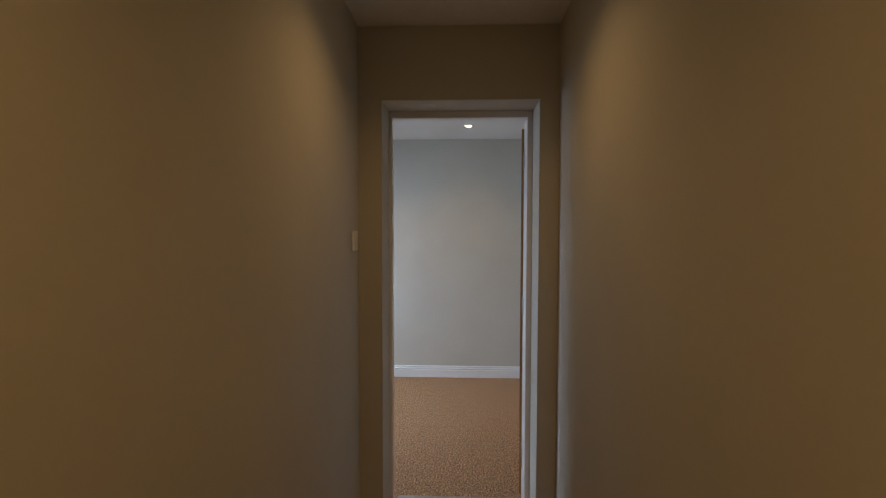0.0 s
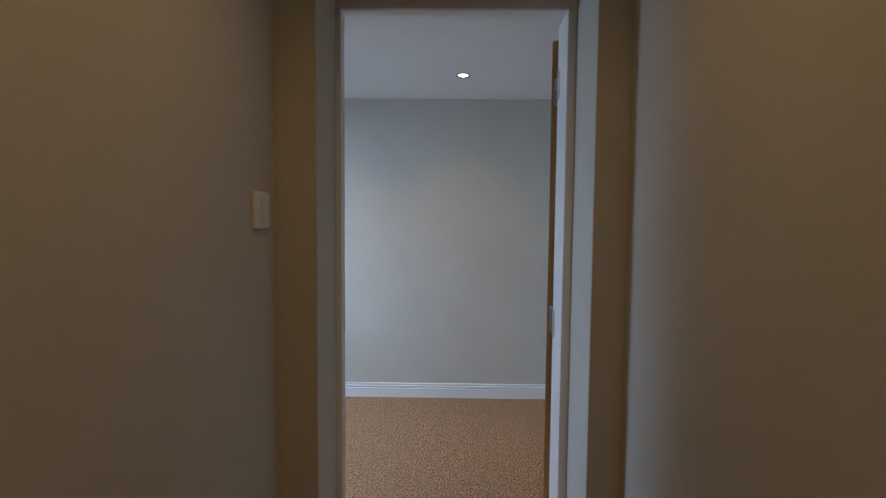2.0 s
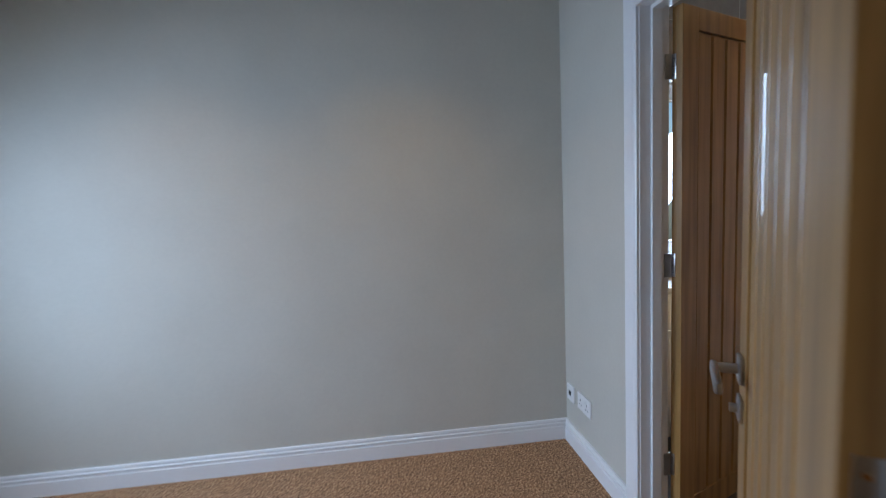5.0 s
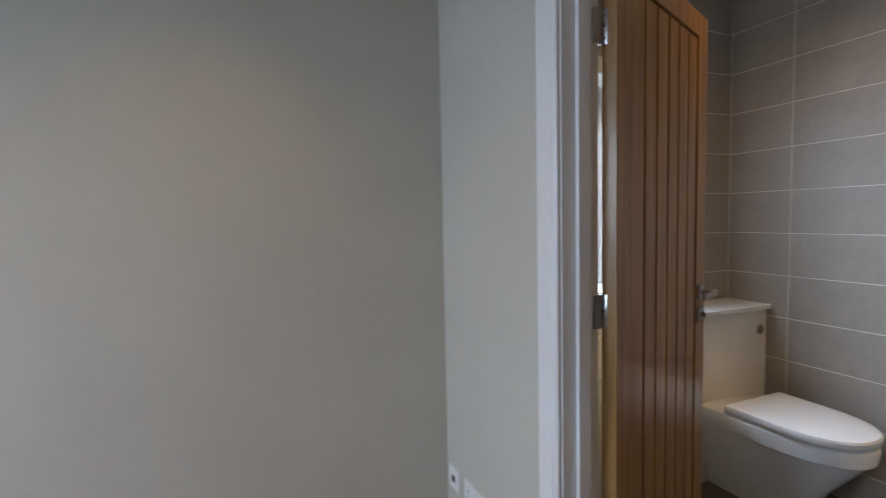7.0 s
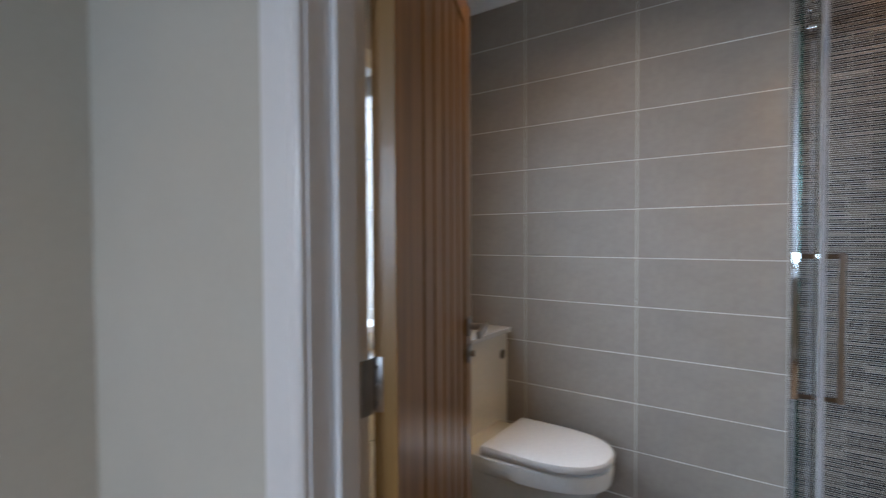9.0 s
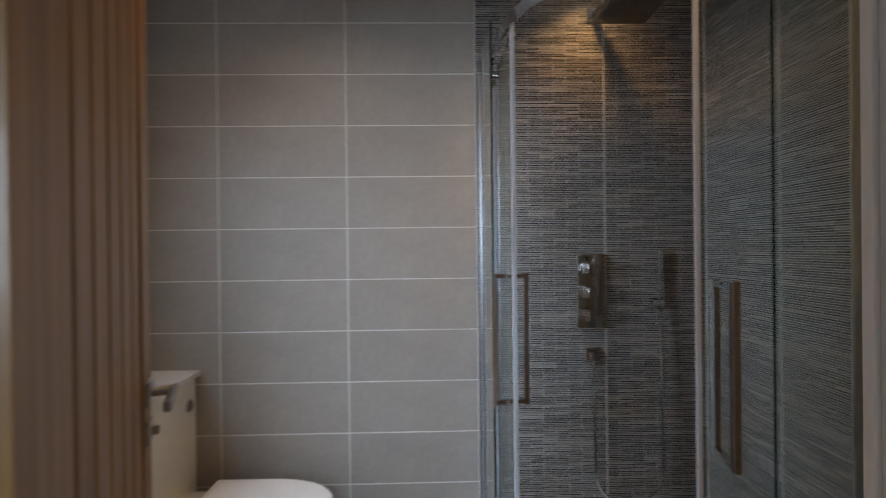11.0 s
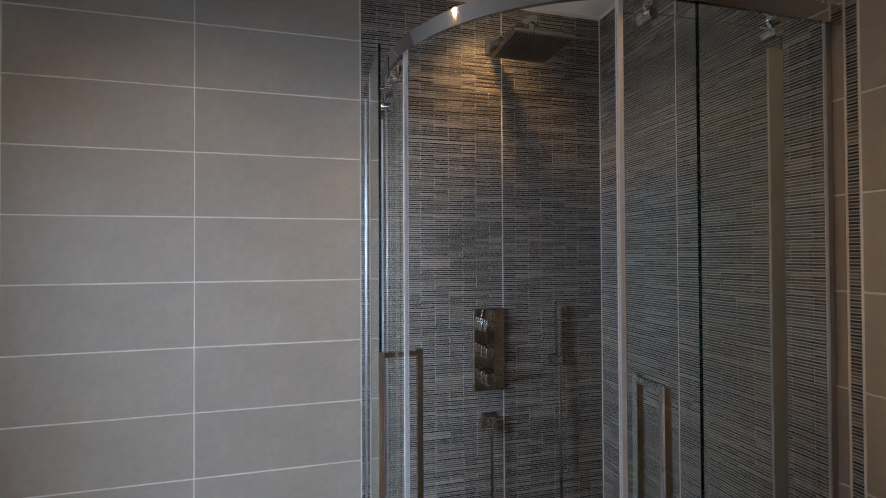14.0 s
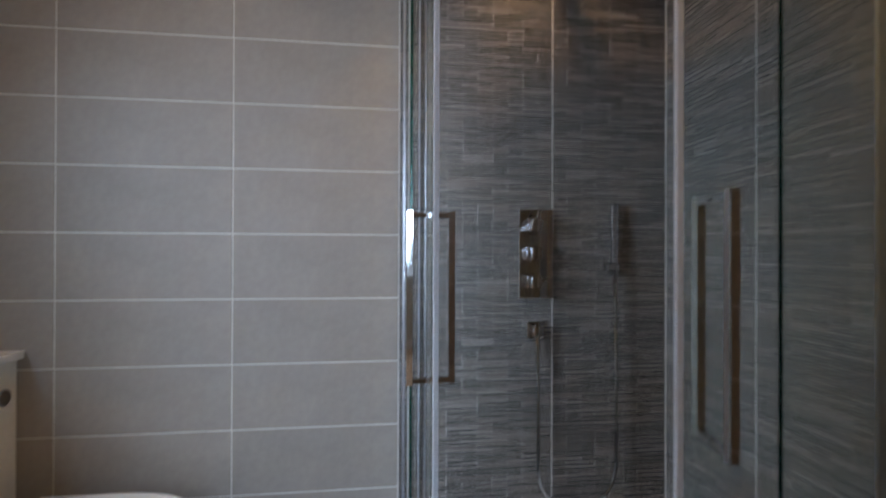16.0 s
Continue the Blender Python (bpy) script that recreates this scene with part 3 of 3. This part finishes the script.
valve = thing("shower_valve", "chrome rectangular shower valve plate with three levers", "shower valve", pose(BX1, 0.660, 1.112))
part("plate", boxes(((-0.012, -0.060, -0.150), (0, 0.060, 0.150)), bevel=0.003), CHROME, valve)
for z, tilt, pin in ((0.092, 12, ((-0.062, 0.010, 0.018), (-0.052, 0.019, 0.052))), (0.0, 0, None), (-0.090, -6, ((-0.064, -0.034, -0.005), (-0.052, 0.004, 0.006)))):
    bm = merged(boxes(((-0.034, -0.008, -0.023), (-0.012, 0.038, 0.023)), bevel=0.003),
                rod([(-0.034, 0.015, 0), (-0.044, 0.015, 0)], 0.012, 16),
                boxes(((-0.072, -0.004, -0.021), (-0.042, 0.034, 0.021)), bevel=0.004))
    if pin:
        bm = merged(bm, boxes(pin, bevel=0.002))
    bmesh.ops.rotate(bm, verts=bm.verts, cent=(0, 0.015, 0), matrix=Matrix.Rotation(radians(tilt), 3, "X"))
    bmesh.ops.translate(bm, verts=bm.verts, vec=(0, 0, z))
    part("lever", bm, CHROME, valve, "", True)
hand = thing("hand_shower", "slim chrome stick hand shower in its bracket", "hand shower", pose(BX1, 0.390, 1.066))
part("bracket", boxes(((-0.036, -0.014, -0.014), (0, 0.030, 0.014)), bevel=0.003), CHROME, hand)
part("stick", boxes(((-0.032, -0.010, -0.02), (-0.014, 0.010, 0.215)), bevel=0.004), CHROME, hand)
outlet = thing("hose_outlet", "square chrome hose outlet on the mosaic wall", "hose outlet", pose(BX1, 0.660, 0.857))
part("plate", boxes(((-0.010, -0.030, -0.030), (0, 0.030, 0.030)), bevel=0.003), CHROME, outlet)
part("elbow", merged(boxes(((-0.042, -0.016, -0.018), (-0.010, 0.016, 0.018)), bevel=0.003), rod([(-0.030, 0, -0.018), (-0.030, 0, -0.045)], 0.010)), CHROME, outlet, "", True)
pts = []
for k in range(41):
    u = k / 40
    w = min(max((u - 0.26) / 0.48, 0.0), 1.0)
    y = 0.660 + (0.390 - 0.660) * (3 * w * w - 2 * w ** 3)
    sag = 1 - abs(2 * u - 1) ** 2.1
    za = 0.815 + (1.05 - 0.815) * u
    pts.append((BX1 - 0.035 - 0.012 * sag, y, za - sag * (za - 0.275)))
hose = tagged(part("shower_hose", rod(pts, 0.0062, 10), CHROME, None, "", True), "thin ribbed chrome shower hose hanging in a loop", "shower hose")
head = thing("rain_shower", "square chrome rain shower head on a wall arm", "shower head", pose(BX1, 0.636, 2.222))
part("wall_plate", boxes(((-0.010, -0.028, -0.028), (0, 0.028, 0.028)), bevel=0.003), CHROME, head)
part("arm", skin([[(x, y + dy, dz) for dy, dz in ((-0.011, -0.011), (0.011, -0.011), (0.011, 0.011), (-0.011, 0.011))] for x, y in ((-0.010, 0), (-0.240, -0.054))]), CHROME, head)
part("joint", merged(rod([(-0.225, -0.050, -0.082), (-0.225, -0.050, 0.014)], 0.009, 16), rod([(-0.225, -0.050, -0.076), (-0.225, -0.050, -0.040)], 0.015, 18)), CHROME, head, "", True)
face = part("head", boxes(((-0.325, -0.150, -0.092), (-0.125, 0.050, -0.080)), bevel=0.003), STEEL, head)
noz = bmesh.new()
for i in range(17):
    for j in range(17):
        x, y = -0.316 + i * 0.0112, -0.142 + j * 0.0112
        box(noz, (x, y, -0.095), (x + 0.0035, y + 0.0035, -0.092))
part("nozzles", noz, RUBBER, face, "dark rubber nozzles")

# ---- tiles ----
TH, TW, Z0 = 0.2045, 0.5125, 1.172
JOINT = 0.0042


def tile_mesh(w, h):
    """A thin tile with eased edges, centred, standing in x-z with its face at y = 0 looking to -y."""
    e, t = 0.0010, 0.0030
    a, b = w / 2, h / 2
    return skin([[(-a, t, -b), (a, t, -b), (a, t, b), (-a, t, b)], [(-a, e, -b), (a, e, -b), (a, e, b), (-a, e, b)],
                 [(-a + e, 0, -b + e), (a - e, 0, -b + e), (a - e, 0, b - e), (-a + e, 0, b - e)]])


tile_cache = {}


def tile(parent, w, h, m):
    key = (round(w, 3), round(h, 3))
    if key not in tile_cache:
        tile_cache[key] = mesh_of(tile_mesh(*key), "tile", TILE)
    ob = new("tile", tile_cache[key])
    ob.parent = parent
    ob.matrix_local = m
    return ob


rows_z = [0.006] + [Z0 + k * TH for k in range(-5, 6)] + [BZ]


def tile_wall(parent, cuts, place, skip=None):
    for a, b in zip(cuts, cuts[1:]):
        for z0, z1 in zip(rows_z, rows_z[1:]):
            if skip and skip(a, b, z0, z1):
                continue
            tile(parent, abs(b - a) - JOINT, z1 - z0 - JOINT, place((a + b) / 2, (z0 + z1) / 2))


tile_wall(wall_e, [1.118, 1.635, 2.143, BY1], lambda u, z: pose(BX1, u, z, 0, 0, -90))
tile_wall(wall_s, [BX0, 1.69, 2.199], lambda u, z: pose(u, BY0, z, 0, 0, 180))
tile_wall(wall_s, [2.228, 2.274], lambda u, z: pose(u, BY0, z, 0, 0, 180))
# unseen tiles added on the partition's bathroom side to darken the chrome's reflections
tile_wall(wall_p, [BY0, 0.54, EY0 - 0.04], lambda u, z: pose(BX0 + 0.0034, u, z, 0, 0, 90))
tile_wall(wall_p, [EY1 + 0.07, 2.143, UF - 0.03], lambda u, z: pose(BX0 + 0.0034, u, z, 0, 0, 90))
tile_wall(wall_n, [WX1, 2.81, BX1], lambda u, z: pose(u, BY1, z))
tile_wall(wall_n, [BX0, WX0], lambda u, z: pose(u, BY1, z))
tile_wall(wall_n, [WX0, WX1], lambda u, z: pose(u, BY1, z), lambda a, b, z0, z1: z1 > WZ0 - 0.03 and z0 < WZ1)
tile_wall(wall_n, [BY1 + 0.01, wy0], lambda u, z: pose(WX1 - 0.009, u, z, 0, 0, -90), lambda a, b, z0, z1: z0 < WZ0 - 0.16 or z1 > WZ1 + 0.16)

# ---- mosaic: bar tiles of 14 courses ----
BH = TH / 14
UNIT = 0.0515
rng = random.Random(7)


def bar_courses(length, joints, z_top=BZ):
    """Bars as (start, end, z0, z1, pale) along a wall: tall pale and low dark courses in turn; joints: where the sheets meet."""
    out = []
    z, pale = Z0 - 5 * TH - 10 * BH, True
    while z + BH < z_top:
        high = BH * (0.54 if pale else 0.46)
        edges = [0.0, *joints, length]
        for s0, s1 in zip(edges, edges[1:]):
            u = s0
            while u < s1 - 0.012:
                v = min(u + UNIT * rng.choice((1, 1, 2, 2, 2, 3)), s1)
                if s1 - v < 0.02:
                    v = s1
                out.append((u + (0.0016 if u == s0 else 0), v - (0.0016 if v == s1 else 0), z, z + high, pale))
                u = v
        z, pale = z + high, not pale
    return out


def bar_data(verts, faces, u0, u1, z0, z1, to_world, proud):
    g, e = 0.0007, 0.0002
    n = len(verts)
    for d, k in ((0.0, 0), (proud, e)):
        for u, z in ((u0 + g + k, z0 + g + k), (u1 - g - k, z0 + g + k), (u1 - g - k, z1 - g - k), (u0 + g + k, z1 - g - k)):
            verts.append(to_world(u, z, d))
    faces += [(n + 4, n + 5, n + 6, n + 7)] + [(n + i, n + (i + 1) % 4, n + 4 + (i + 1) % 4, n + 4 + i) for i in range(4)]


def bars(parent, courses, to_world, picked, count):
    fields = {True: ([], []), False: ([], [])}
    for u0, u1, z0, z1, pale in courses:
        proud = 0.0010 + rng.uniform(-0.0002, 0.0003)
        if count > 0 and picked(u0, u1, z0):
            count -= 1
            v, f = [], []
            bar_data(v, f, u0, u1, z0, z1, to_world, proud)
            c = Vector(v[0])
            me = bpy.data.meshes.new("mosaic_bar")
            me.from_pydata([Vector(p) - c for p in v], [], f)
            me.materials.append(BARS[pale, True])
            ob = new("mosaic_bar", me)
            ob.parent, ob.location = parent, c
        else:
            bar_data(*fields[pale], u0, u1, z0, z1, to_world, proud)
    for pale, (verts, faces) in fields.items():
        me = bpy.data.meshes.new("mosaic_field")
        me.from_pydata(verts, [], faces)
        me.materials.append(BARS[pale, False])
        ob = new("mosaic_field", me)
        ob.parent = parent
        tagged(ob, "", "", "", "stuff")


bars(wall_e, bar_courses(1.118 - BY0, [0.599 - BY0]), lambda u, z, d: (BX1 + G - d, BY0 + u, z), lambda u0, u1, z: 0.42 < u0 and 1.2 < z < 1.52, 290)
bars(wall_s, bar_courses(BX1 - 2.274, [BX1 - 2.716]), lambda u, z, d: (BX1 - u, BY0 - G + d, z), lambda u0, u1, z: 0.3 < u0 and 1.2 < z < 1.5, 150)
bars(wall_s, bar_courses(2.228 - 2.199 - 0.003, []), lambda u, z, d: (2.2265 - u, BY0 - G + d, z), lambda u0, u1, z: False, 0)
